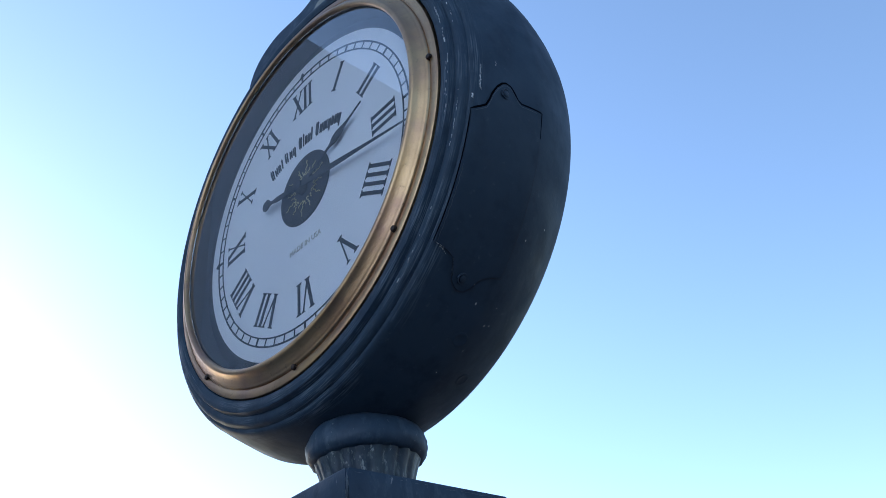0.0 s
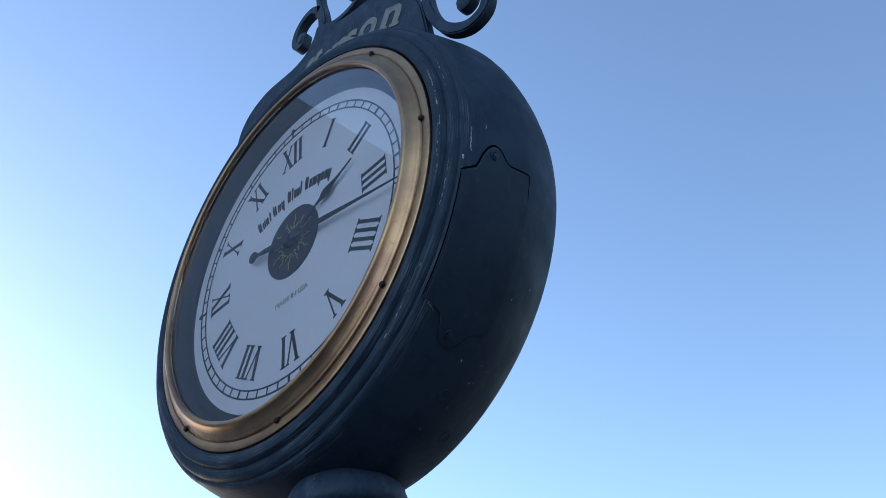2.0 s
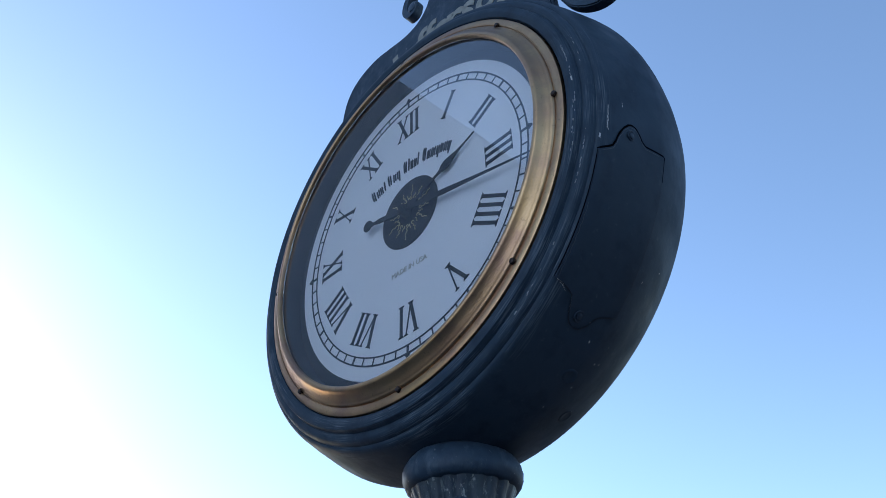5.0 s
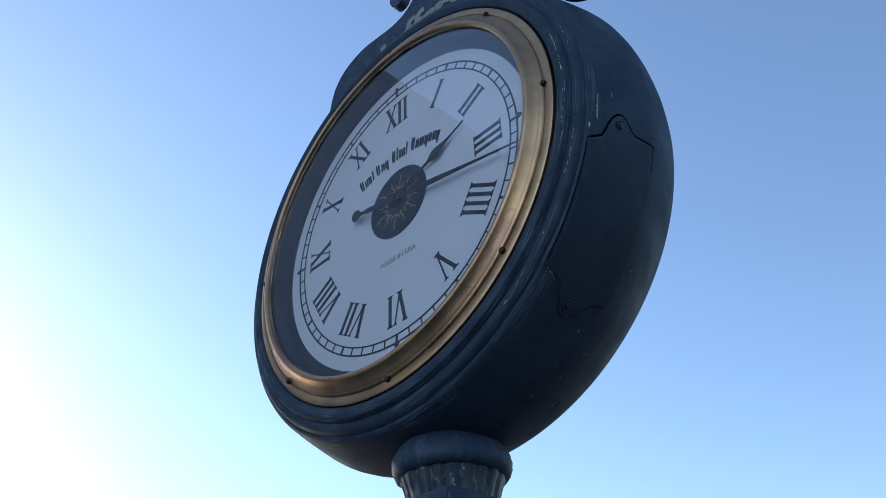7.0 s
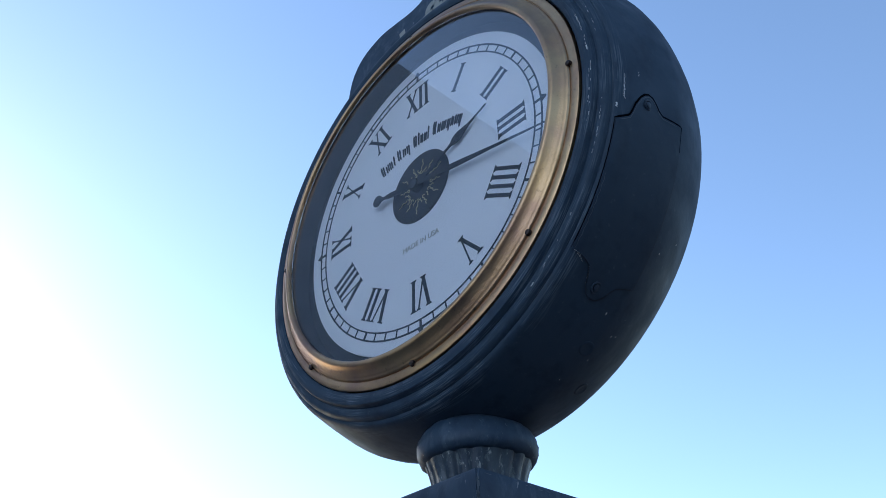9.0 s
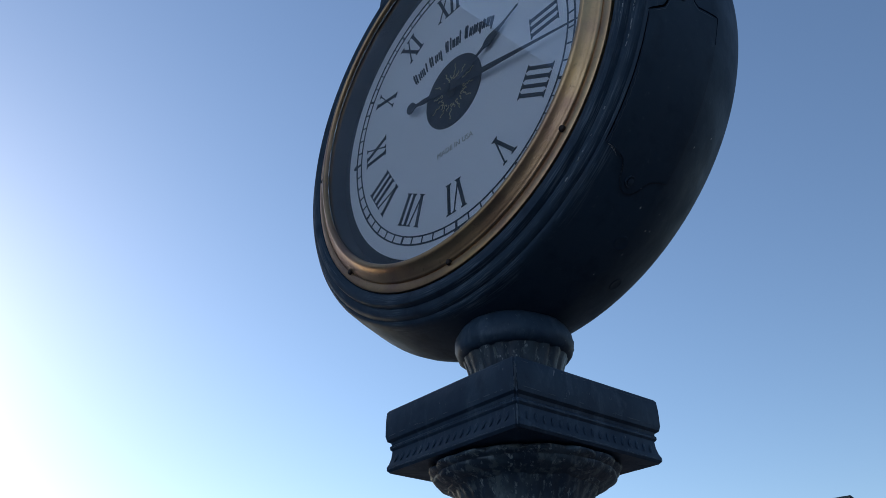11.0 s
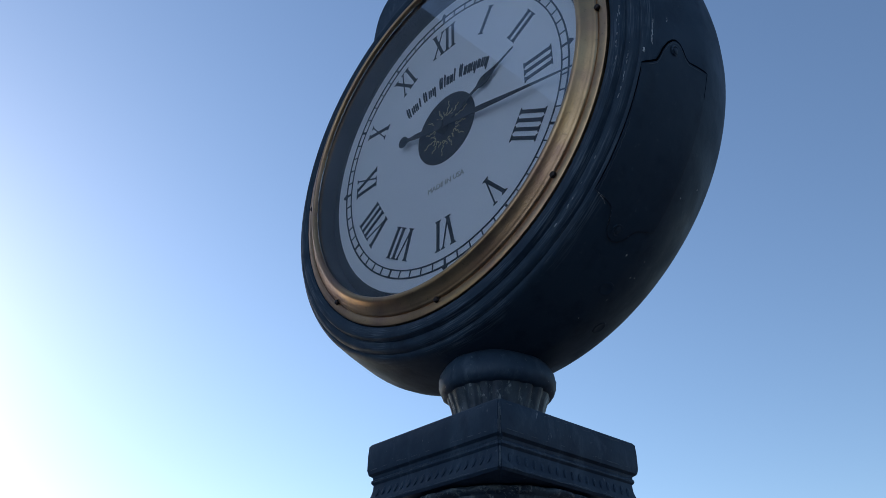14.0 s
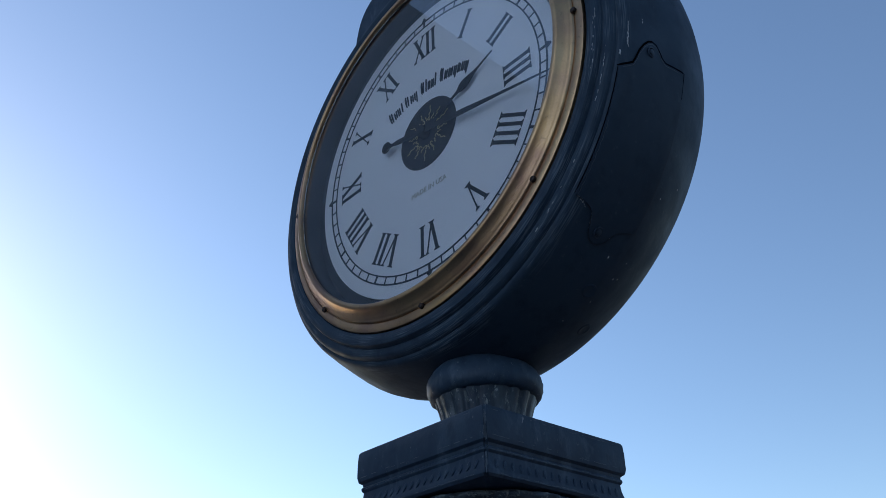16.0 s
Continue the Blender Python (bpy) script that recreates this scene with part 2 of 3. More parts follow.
def lettering(text, size, bold=0.0):
    """Flat letters of the built-in font as a bmesh in x-y, centred, 1 mm thick."""
    cu = bpy.data.curves.new("lettering", "FONT")
    cu.body, cu.size, cu.align_x, cu.offset, cu.extrude = text, size, "CENTER", bold, 0.0005
    cu.resolution_u = 4
    ob = bpy.data.objects.new("lettering", cu)
    me = bpy.data.meshes.new_from_object(ob)
    bm = bmesh.new()
    bm.from_mesh(me)
    bpy.data.objects.remove(ob)
    bpy.data.curves.remove(cu)
    bpy.data.meshes.remove(me)
    return bm


# ---- ground ----
bm = bmesh.new()
bmesh.ops.create_grid(bm, x_segments=8, y_segments=8, size=900)
tagged(part("ground", bm, PAVING, None, "worn blue-grey paving around the clock post"), category="ground", kind="structure")

# plain wall of the building along the street, before the dial
tagged(part("wall_west", box(-4.75, -4.45, -6.7, -2.1, 0, 9.3), SLATE, None, "plain slate-grey wall along the street"), category="wall", kind="structure")

# unseen wall behind it, added to keep the low sun off the clock
tagged(part("sun_block_west", box(-13.6, -13.0, -6.6, -0.25, 0, 8.6), SLATE, None, "unseen slate-grey wall added to shade the clock"), category="wall", kind="structure")

# unseen wall before the dial, added so the low sun bounces blue onto it
bounce_box = box(-6.0, 6.5, -0.25, 0.0, 0, 11.0)
bounce_box.transform(Matrix.Translation((0.5, -13.5, 0)) @ Matrix.Rotation(radians(44), 4, "Z"))
tagged(part("bounce_wall_south", bounce_box, BOUNCE_BLUE, None, "unseen light blue wall added to bounce sun onto the dial"), category="wall", kind="structure")

# unseen dark wall, added to hold sky light off the clock's other flank
tagged(part("sky_block_east", box(7.2, 7.5, -6.0, 16.0, 0, 3.9), FLANK_BLOCK, None, "unseen dark blue-grey wall added to darken the clock's flank"), category="wall", kind="structure")

# ---- the street clock ----
HEAD = 2.70                       # height of the dial's centre
AXX, AXY = 0.033, 0.130            # the post's axis
clock = new("street_clock")
clock.location = (0, 0, HEAD)
tagged(clock, "dark painted cast-iron street clock with brass bezel and white roman dial", "street clock")

# case: a rounded drum with stepped mouldings round each face
MID = 0.131
half = [(0.3972, 0.030), (0.3974, 0.0035), (0.4000, -0.0008), (0.407, -0.0034), (0.414, -0.0045), (0.4195, -0.0025), (0.422, 0.002),
        (0.4238, 0.0065), (0.427, 0.0058), (0.433, 0.0055), (0.4385, 0.008), (0.4415, 0.0125), (0.443, 0.0165), (0.446, 0.0165), (0.450, 0.0185),
        (0.453, 0.023), (0.4555, 0.028), (0.4595, 0.041), (0.4645, 0.056), (0.4695, 0.074), (0.4748, 0.093), (0.4797, 0.112), (0.4822, 0.126), (0.4826, MID)]
front = half


def fuller(y):
    """The rear half of the drum swells a little more than the front."""
    return 0.0042 * math.sin(math.pi * min(1.0, max(0.0, (y - 0.135) / 0.102))) ** 0.8


back = [(r + fuller(2 * MID - y), 2 * MID - y) for r, y in half[-2::-1]]
drum = lathe([(0.3972, 0.05)] + front + back[:-1] + [(0.39, 2 * MID - 0.02), (0.02, 2 * MID - 0.03)], seg=192)
RISE = 0.028                      # the drum's back rides a little high
for v in drum.verts:
    v.co.z += RISE * max(0.0, v.co.y - 0.02)
    v.co.x += 0.0015
part("case", drum, IRON_CASE, clock)

# recess, dial and its printing
part("dial_surround", lathe([(0.3502, -0.0105), (0.358, -0.0105), (0.358, 0.06), (0.29, 0.06), (0.29, 0.0335), (0.3502, 0.0335)], seg=160, closed=True), RECESS, clock, "dark recessed ring round the dial")
TURN = -1.6                       # the dial sits a little askew
DIAL_Y = 0.028
dial = part("dial", lathe([(0.3262, 0.034), (0.3262, DIAL_Y)], seg=160), DIAL, clock, "white enamel dial")


def stroke(bm, cx, cz, pts):
    """Adds a printed shape: pts in (across, outward) round a centre at (angle, radius)."""
    a = radians(cx)
    out = []
    for u, v in pts:
        r = cz + v
        out.append((u * math.cos(a) + r * math.sin(a), -u * math.sin(a) + r * math.cos(a)))
    slab(out, DIAL_Y - 0.0012, DIAL_Y + 0.001, bm)


NUM_H, NUM_R = 0.0315, 0.2325     # half height and middle radius of the numerals


def bar(bm, ang, x0, x1, w, serif=0.006):
    h = NUM_H
    pts = [(x0 - w / 2, -h + 0.002), (x0 + w / 2, -h + 0.002), (x1 + w / 2, h - 0.002), (x1 - w / 2, h - 0.002)]
    stroke(bm, ang, NUM_R, pts)
    for x, s in ((x0, -1), (x1, 1)):
        stroke(bm, ang, NUM_R, [(x - w / 2 - serif, s * h), (x + w / 2 + serif, s * h), (x + w / 2 + serif * 0.3, s * (h - 0.003)), (x - w / 2 - serif * 0.3, s * (h - 0.003))])


def numeral(k, text):
    ang = 30 * k + TURN
    width = {"I": 0.0165, "V": 0.034, "X": 0.034}
    total = sum(width[c] for c in text)
    x = -total / 2
    bm = bmesh.new()
    for c in text:
        m = x + width[c] / 2
        if c == "I":
            bar(bm, ang, m, m, 0.0068, 0.0042)
        elif c == "V":
            bar(bm, ang, m + 0.001, m - 0.0125, 0.0072, 0.004)
            bar(bm, ang, m + 0.001, m + 0.0125, 0.0026, 0.004)
        else:
            bar(bm, ang, m + 0.0115, m - 0.0115, 0.0075, 0.0035)
            bar(bm, ang, m - 0.0115, m + 0.0115, 0.0026, 0.004)
        x += width[c]
    part("numeral", bm, INK, dial, smooth=False)


for k, text in enumerate(("XII", "I", "II", "III", "IIII", "V", "VI", "VII", "VIII", "IX", "X", "XI")):
    numeral(k, text)

# minute track: two rings, a tick for each minute, a pointed mark at the quarters
for r0, r1 in ((0.2975, 0.3005), (0.2825, 0.285)):
    part("minute_track_ring", lathe([(r0, DIAL_Y - 0.0012), (r1, DIAL_Y - 0.0012), (r1, DIAL_Y + 0.001), (r0, DIAL_Y + 0.001)], seg=180, closed=True), INK, dial, smooth=False)
bm = bmesh.new()
for k in range(60):
    w = 0.0022 if k % 5 else 0.0045
    stroke(bm, 6 * k + TURN, 0.2915, [(-w / 2, -0.0075), (w / 2, -0.0075), (w / 2, 0.0075), (-w / 2, 0.0075)])
tagged(part("minute_ticks", bm, INK, dial, smooth=False), kind="stuff")
for k in range(0, 60, 15):
    bm = bmesh.new()
    stroke(bm, 6 * k + TURN, 0.300, [(-0.0075, 0.000), (0.0075, 0.000), (0.0015, 0.010), (-0.0015, 0.010)])
    part("quarter_mark", bm, INK, dial, smooth=False)

# centre disc with a gilt sun of curling rays
CX, CZ = 0.004, 0.0
part("centre_disc", lathe([(0.0765, DIAL_Y + 0.001), (0.0765, DIAL_Y - 0.0014)], centre=(CX, CZ), seg=96), INK, dial, "dark printed disc with a gilt sun")
bm = bmesh.new()
rng = random.Random(4)


def gilt_line(pts, w0, w1):
    n = len(pts) - 1
    for i, (p, q) in enumerate(zip(pts, pts[1:])):
        d = (Vector(q) - Vector(p)).normalized()
        m = Vector((-d.y, d.x))
        wa, wb = w0 + (w1 - w0) * i / n, w0 + (w1 - w0) * (i + 1) / n
        slab([Vector(p) + m * wa, Vector(q) + m * wb, Vector(q) - m * wb, Vector(p) - m * wa], DIAL_Y - 0.0024, DIAL_Y - 0.0012, bm)


for k in range(12):
    a0 = radians(30 * k + 9)
    way, across = Vector((math.sin(a0), math.cos(a0))), Vector((math.cos(a0), -math.sin(a0)))
    hub = Vector((CX, CZ))
    turn = 1 if k % 2 else -1
    # a curl at the foot of the ray, then the wavering ray with a bead at its tip
    curl = [hub + way * (0.0315 + 0.0044 * math.cos(w) * (1 - 0.05 * i)) + across * turn * (0.0044 * math.sin(w) * (1 - 0.05 * i)) for i, w in enumerate([0.55 * q for q in range(10)])]
    gilt_line(curl, 0.0007, 0.0005)
    reach = 0.0580 if k % 2 == 0 else 0.0510
    ray = []
    for i in range(13):
        f = i / 12
        ray.append(hub + way * (0.0385 + (reach - 0.0385) * f) + across * turn * 0.0026 * math.sin(f * 2.7 * math.pi) * (1 - 0.35 * f))
    gilt_line(ray, 0.00065, 0.0004)
    tip = ray[-1] + way * 0.0022
    gilt_line([tip - way * 0.0010, tip + way * 0.0010], 0.0011, 0.0009)
    b0 = a0 + radians(15)
    way, across = Vector((math.sin(b0), math.cos(b0))), Vector((math.cos(b0), -math.sin(b0)))
    gilt_line([hub + way * (0.0300 + 0.0110 * f / 8) + across * turn * 0.0022 * math.sin(f / 8 * 2 * math.pi) for f in range(9)], 0.0007, 0.0004)
part("sun_emblem", bm, GILT, dial, "thin gilt sun with curling rays", smooth=False)

# the maker's mark: plain dark strokes in four groups, along a shallow arc
MARK_R = 0.31


def mark(bm, x, pts):
    """A stroke set upright on the shallow arc at x across."""
    a = math.asin(x / MARK_R)
    out = [(x + u * math.cos(a) + v * math.sin(a), -0.204 + MARK_R * math.cos(a) - u * math.sin(a) + v * math.cos(a)) for u, v in pts]
    slab(out, DIAL_Y - 0.0012, DIAL_Y + 0.001, bm)


# c: tall group, b: tall stroke, x: low pair, w: low triple, t: half-tall, g: stroke below the line
for x0, x1, shapes in ((-0.108, -0.067, "cxxt"), (-0.063, -0.025, "cxg"), (-0.0175, 0.0285, "cbxxb"), (0.0355, 0.1135, "cxwgxxg")):
    bm = bmesh.new()
    share = {"c": 1.35, "x": 1.0, "w": 1.5, "b": 0.75, "t": 0.8, "g": 1.0}
    unit = (x1 - x0) / sum(share[c] for c in shapes)
    x = x0
    for c in shapes:
        w = unit * share[c]
        stems = {"c": (0.62,), "x": (0.22, 0.68), "w": (0.15, 0.46, 0.77), "b": (0.4,), "t": (0.45,), "g": (0.22, 0.68)}[c]
        if c == "c":
            mark(bm, x + 0.26 * w, [(-0.0016, 0.004), (0.0016, -0.001), (0.0022, 0.012), (0.0016, 0.029), (-0.0004, 0.033), (-0.0026, 0.022)])
        for i, f in enumerate(stems):
            lo = -0.0085 if c == "g" and i == 1 else rng.uniform(-0.0018, 0.0)
            hi = {"c": 0.0300, "b": 0.0320, "t": 0.0275}.get(c, 0.0222) + rng.uniform(-0.0012, 0.0012)
            lean = rng.uniform(-0.0006, 0.0010)
            mark(bm, x + f * w, [(-0.0015, lo + 0.0025), (0.0006, lo), (0.0017, lo + 0.0022), (lean + 0.0017, hi - 0.0026), (lean - 0.0002, hi), (lean - 0.0018, hi - 0.0024)])
        x += w
    part("maker_mark", bm, INK, dial, "unlettered dark strokes of the maker's mark", smooth=False)
bm = lettering("MADE IN USA", 0.0155)
bm.transform(Matrix.Translation((0.006, DIAL_Y - 0.0008, -0.1305)) @ Matrix.Rotation(radians(90), 4, "X"))
part("origin_lettering", bm, PALE_INK, dial, "small faded gold lettering", smooth=False)

# hands at 2:17
HAND_Y = 0.0145


def hand(name, ang, outline, y, parent):
    a = radians(ang)
    out = [(u * math.cos(a) + v * math.sin(a), -u * math.sin(a) + v * math.cos(a)) for u, v in outline]
    return part(name, slab(out, y - 0.0012, y + 0.0012, bevel=0.0005), INK, parent, smooth=False)


tail = [(0.0125 * math.sin(radians(w)), -0.107 + 0.0125 * math.cos(radians(w))) for w in range(28, 333, 16)]
hand("minute_hand", 101.1, [(-0.0011, 0.318), (0.0011, 0.318), (0.0030, 0.20), (0.0058, 0.115), (0.006, 0.0), (0.0058, -0.07), (0.0030, -0.088)] + tail + [(-0.0030, -0.088), (-0.0058, -0.07), (-0.006, 0.0), (-0.0058, 0.115), (-0.0030, 0.20)], HAND_Y, clock)
hand("hour_hand", 67.3, [(-0.0012, 0.1985), (0.0012, 0.1985), (0.0017, 0.166), (0.0032, 0.150), (0.0072, 0.137), (0.0106, 0.125), (0.0112, 0.117), (0.0088, 0.108), (0.0040, 0.102), (0.0028, 0.093), (0.0045, 0.0),
                         (-0.0045, 0.0), (-0.0028, 0.093), (-0.0040, 0.102), (-0.0088, 0.108), (-0.0112, 0.117), (-0.0106, 0.125), (-0.0072, 0.137), (-0.0032, 0.150), (-0.0017, 0.166)], HAND_Y + 0.006, clock)
part("hand_arbor", lathe([(0.012, DIAL_Y - 0.001), (0.012, HAND_Y - 0.004), (0.009, HAND_Y - 0.006)], seg=24), INK, clock)

glass = part("dial_glass", lathe([(0.3500, -0.0085), (0.3500, -0.0115)], seg=128), GLASS, clock, "clear flat glass over the dial")
glass.visible_shadow = False

# brass bezel with eight bolts
bezel = part("bezel", lathe([(0.3966, 0.020), (0.3966, 0.001), (0.3957, -0.0014), (0.3935, -0.0024), (0.3832, -0.0032), (0.3820, -0.0027), (0.3813, -0.0012), (0.3804, -0.0012), (0.3798, -0.0026), (0.3788, -0.0046), (0.3770, -0.0058), (0.3750, -0.0064),
                             (0.3742, -0.0072), (0.3715, -0.0088), (0.3682, -0.0108), (0.3650, -0.0132), (0.3622, -0.0158), (0.3600, -0.0182), (0.3586, -0.0200), (0.3560, -0.0211), (0.3525, -0.0212),
                             (0.3498, -0.0198), (0.3485, -0.0170), (0.3485, -0.0125), (0.36, -0.0115), (0.36, 0.020)], seg=192, closed=True), BRASS, clock, "aged brass bezel with dark bolts")
for ang in (0.8, 45.6, 89.7, 134.1, 176.5, 221.9, 268.0, 313.0):
    x, z = polar(ang, 0.381)
    bm = lathe([(0.0050, 0.001), (0.0054, -0.0045), (0.0044, -0.0075), (0.002, -0.0086)], centre=(x, z), seg=14)
    part("bolt", bm, BOLT, bezel, "dark rusted screw head")


# access hatch on the drum, with a lobe and a screw at each end
def drum_r(y):
    for (r0, y0), (r1, y1) in zip(front[13:] + back[:8], front[14:] + back[:9]):
        if y0 <= y <= y1:
            return r0 + (r1 - r0) * (y - y0) / (y1 - y0)
    return 0.47


def on_drum(ang, y, lift=0.0):
    x, z = polar(ang, drum_r(y) + lift)
    return Vector((x + 0.0015, y, z + RISE * max(0.0, y - 0.02)))


HY0, HY1 = 0.0190, 0.1315
top_edge = [(107.4, HY0), (106.6, 0.031), (105.9, 0.0395), (104.7, 0.0435), (102.9, 0.048), (101.2, 0.0555), (100.3, 0.0625), (100.0, 0.069), (100.4, 0.0765), (101.5, 0.0828), (102.7, 0.0880), (103.4, 0.0945), (103.5, 0.112), (103.6, HY1)]
low_edge = [(133.3, HY0), (133.5, 0.030), (133.9, 0.042), (134.6, 0.052), (136.2, 0.0575), (137.8, 0.0618), (139.0, 0.068), (139.6, 0.0765), (139.3, 0.0870), (138.2, 0.0950), (136.8, 0.0995), (135.9, 0.1050), (135.2, 0.118), (134.8, HY1)]
edge = top_edge + low_edge[::-1]
HM, H0, H1 = (HY0 + HY1) / 2, 103.4, 134.6


def hatch_shell(grow):
    """The hatch's outline as (angle, y), grown a little."""
    fine = []
    for (a0, y0), (a1, y1) in zip(edge, edge[1:] + edge[:1]):
        for s in range(6):
            fine.append((a0 + (a1 - a0) * s / 6, y0 + (y1 - y0) * s / 6))
    am, ym = (H0 + H1) / 2, HM
    fine = [(am + (a - am) * (1 + grow / 0.13), ym + (y - ym) * (1 + grow / 0.045)) for a, y in fine]
    return fine


def strip_along(line, width, lift, mat, name, parent, label=""):
    """A thin line of tapering ends that follows the drum along (angle, y) points."""
    bm = bmesh.new()
    pts = [on_drum(a, y, lift) for a, y in line]
    n = len(pts)
    rows = []
    for i, p in enumerate(pts):
        t = (pts[min(i + 1, n - 1)] - pts[max(i - 1, 0)]).normalized()
        out = Vector((p.x, 0, p.z)).normalized()
        s = t.cross(out).normalized() * width / 2 * min(1.0, 0.35 + 0.25 * min(i, n - 1 - i))
        rows.append([bm.verts.new(q) for q in (p - s, p + out * width * 0.1, p + s)])
    for a, b in zip(rows, rows[1:]):
        for k in range(2):
            bm.faces.new((a[k], a[k + 1], b[k + 1], b[k]))
    bmesh.ops.recalc_face_normals(bm, faces=bm.faces)
    return part(name, bm, mat, parent, label)


hatch_line = hatch_shell(0.0)
bm = bmesh.new()
outer = [bm.verts.new(on_drum(a, y, 0.0016)) for a, y in hatch_line]
low = [bm.verts.new(on_drum(a, y, -0.004)) for a, y in hatch_line]
for i in range(len(outer)):
    j = (i + 1) % len(outer)
    bm.faces.new((outer[i], outer[j], low[j], low[i]))
# surface in rows between the two long sides
inner_rows = []
rowsn, colsn = 36, 28


def along(line, y):
    for (a0, y0), (a1, y1) in zip(line, line[1:]):
        if y <= y1:
            return a0 + (a1 - a0) * (y - y0) / (y1 - y0)
    return line[-1][0]


for i in range(rowsn + 1):
    row = []
    for c in range(colsn + 1):
        y = HY0 + (HY1 - HY0) * c / colsn
        a0, a1 = along(top_edge, y), along(low_edge, y)
        row.append(bm.verts.new(on_drum(a0 + (a1 - a0) * i / rowsn, y, 0.0016)))
    inner_rows.append(row)
for p, q in zip(inner_rows, inner_rows[1:]):
    for c in range(colsn):
        bm.faces.new((p[c], p[c + 1], q[c + 1], q[c]))
bmesh.ops.recalc_face_normals(bm, faces=bm.faces)
hatch = part("access_hatch", bm, IRON, clock, "dark curved service plate with lobed ends")
seam = hatch_shell(0.0014)
corner = 6 * (len(top_edge) - 1)
strip_along(seam[:corner + 2], 0.0036, 0.0012, GAP, "hatch_seam", hatch, "dark open seam")
strip_along(seam[corner + 1:corner + 8], 0.0009, 0.0012, INK, "hatch_seam", hatch, "thin dark seam")
low_run = corner + 6
strip_along(seam[low_run:low_run + 6 * (len(low_edge) - 1)], 0.0011, 0.0012, INK, "hatch_seam", hatch, "thin dark seam")
strip_along([(a + 0.42, y) for a, y in hatch_shell(0.0)[2:corner - 2]], 0.0008, 0.0021, RUBBED, "rubbed_lip", hatch, "pale rubbed lip of the plate")
front_run = [(133.3 + (107.4 - 133.3) * k / 40, HY0) for k in range(41)]
strip_along([(a, y - 0.0012) for a, y in front_run], 0.0022, 0.0016, GAP, "hatch_seam", hatch, "dark open seam")
strip_along([(a, y + 0.0022 + 0.0005 * math.sin(a * 3)) for a, y in front_run[:24]], 0.0011, 0.0022, RUBBED, "rubbed_lip", hatch, "pale rubbed lip of the plate")
for a, y in ((102.2, 0.0685), (137.5, 0.0775)):
    p = on_drum(a, y, 0.0016)
    way = Vector((p.x, 0, p.z)).normalized()
    bm = lathe([(0.0092, -0.001), (0.0092, 0.0006), (0.0082, 0.0012), (0.0070, 0.0008), (0.0066, -0.0020), (0.0058, -0.0022), (0.0054, 0.0010), (0.0040, 0.0018), (0.001, 0.0020)], axis="z", seg=20)
    bm.transform(Matrix.Translation(p) @ way.to_track_quat("Z", "Y").to_matrix().to_4x4())
    part("screw", bm, IRON, hatch, "dark painted screw head")

# cast plugs low on the drum
for a, y in ((147.5, 0.122), (155.2, 0.178)):
    p = on_drum(a, y, -0.0016)
    way = (Vector((p.x, 0, p.z)).normalized() + Vector((0, 0.22 if y > MID else -0.2, 0))).normalized()
    bm = lathe([(0.0128, 0.0), (0.0122, 0.0022), (0.0098, 0.0030), (0.0085, 0.0026), (0.002, 0.0026)], axis="z", seg=22)
    bm.transform(Matrix.Translation(p) @ way.to_track_quat("Z", "Y").to_matrix().to_4x4())
    part("plug", bm, IRON, clock)

# chipped paint: ragged flakes down to the primer
rng = random.Random(21)


CHIPS = bmesh.new()


def flakes(line, count, size, spread):
    """Ragged flakes strewn along a line of (angle, y) on the drum."""
    bm = CHIPS
    for k in range(count):
        f = rng.random() * (len(line) - 1)
        i = min(int(f), len(line) - 2)
        a = line[i][0] + (line[i + 1][0] - line[i][0]) * (f - i) + rng.gauss(0, spread) * 60
        y = line[i][1] + (line[i + 1][1] - line[i][1]) * (f - i) + rng.gauss(0, spread)
        n = 7
        s = size * rng.uniform(0.5, 1.3)
        ring = []
        for c in range(n):
            w = 2 * math.pi * c / n
            q = s * rng.uniform(0.6, 1.2)
            ring.append(bm.verts.new(on_drum(a + math.degrees(q * 2.4 * math.cos(w) / 0.47), y + q * math.sin(w), 0.0006)))
        bm.faces.new(ring)


def scratch(line, width):
    """A thin unbroken scratch of uneven width along (angle, y) points on the drum."""
    last = None
    for (a0, y0), (a1, y1) in zip(line, line[1:]):
        for s in range(9):
            a, y = a0 + (a1 - a0) * s / 8, y0 + (y1 - y0) * s / 8 + rng.gauss(0, width * 0.25)
            w = width * rng.uniform(0.2, 1.0)
            pair = [CHIPS.verts.new(on_drum(a, y - w / 2, 0.0006)), CHIPS.verts.new(on_drum(a + 0.05, y + w / 2, 0.0006))]
            if last and s:
                CHIPS.faces.new((last[0], last[1], pair[1], pair[0]))
            last = pair


scratch([(96.9, 0.0275), (99.0, 0.0278), (101.2, 0.0272), (102.8, 0.0285)], 0.0024)
scratch([(103.9, 0.0188), (105.0, 0.0186)], 0.0018)
scratch([(95.2, 0.0530), (96.2, 0.0532)], 0.0010)
scratch([(130.0, 0.0212), (132.6, 0.0215), (133.6, 0.0260), (134.0, 0.0340), (134.6, 0.0400)], 0.0019)
scratch([(134.8, 0.0530), (136.2, 0.0575), (137.6, 0.0605)], 0.0017)
scratch([(138.9, 0.0900), (137.2, 0.1000)], 0.0006)
flakes([(107.2, 0.0240), (107.8, 0.0290)], 7, 0.0013, 0.0007)
flakes([(104.2, 0.0180), (104.8, 0.0190)], 4, 0.0010, 0.0004)
flakes([(133.2, 0.0225), (133.9, 0.033)], 5, 0.0009, 0.0004)
flakes([(132.6, 0.1290), (131.9, 0.1300)], 2, 0.0010, 0.0004)
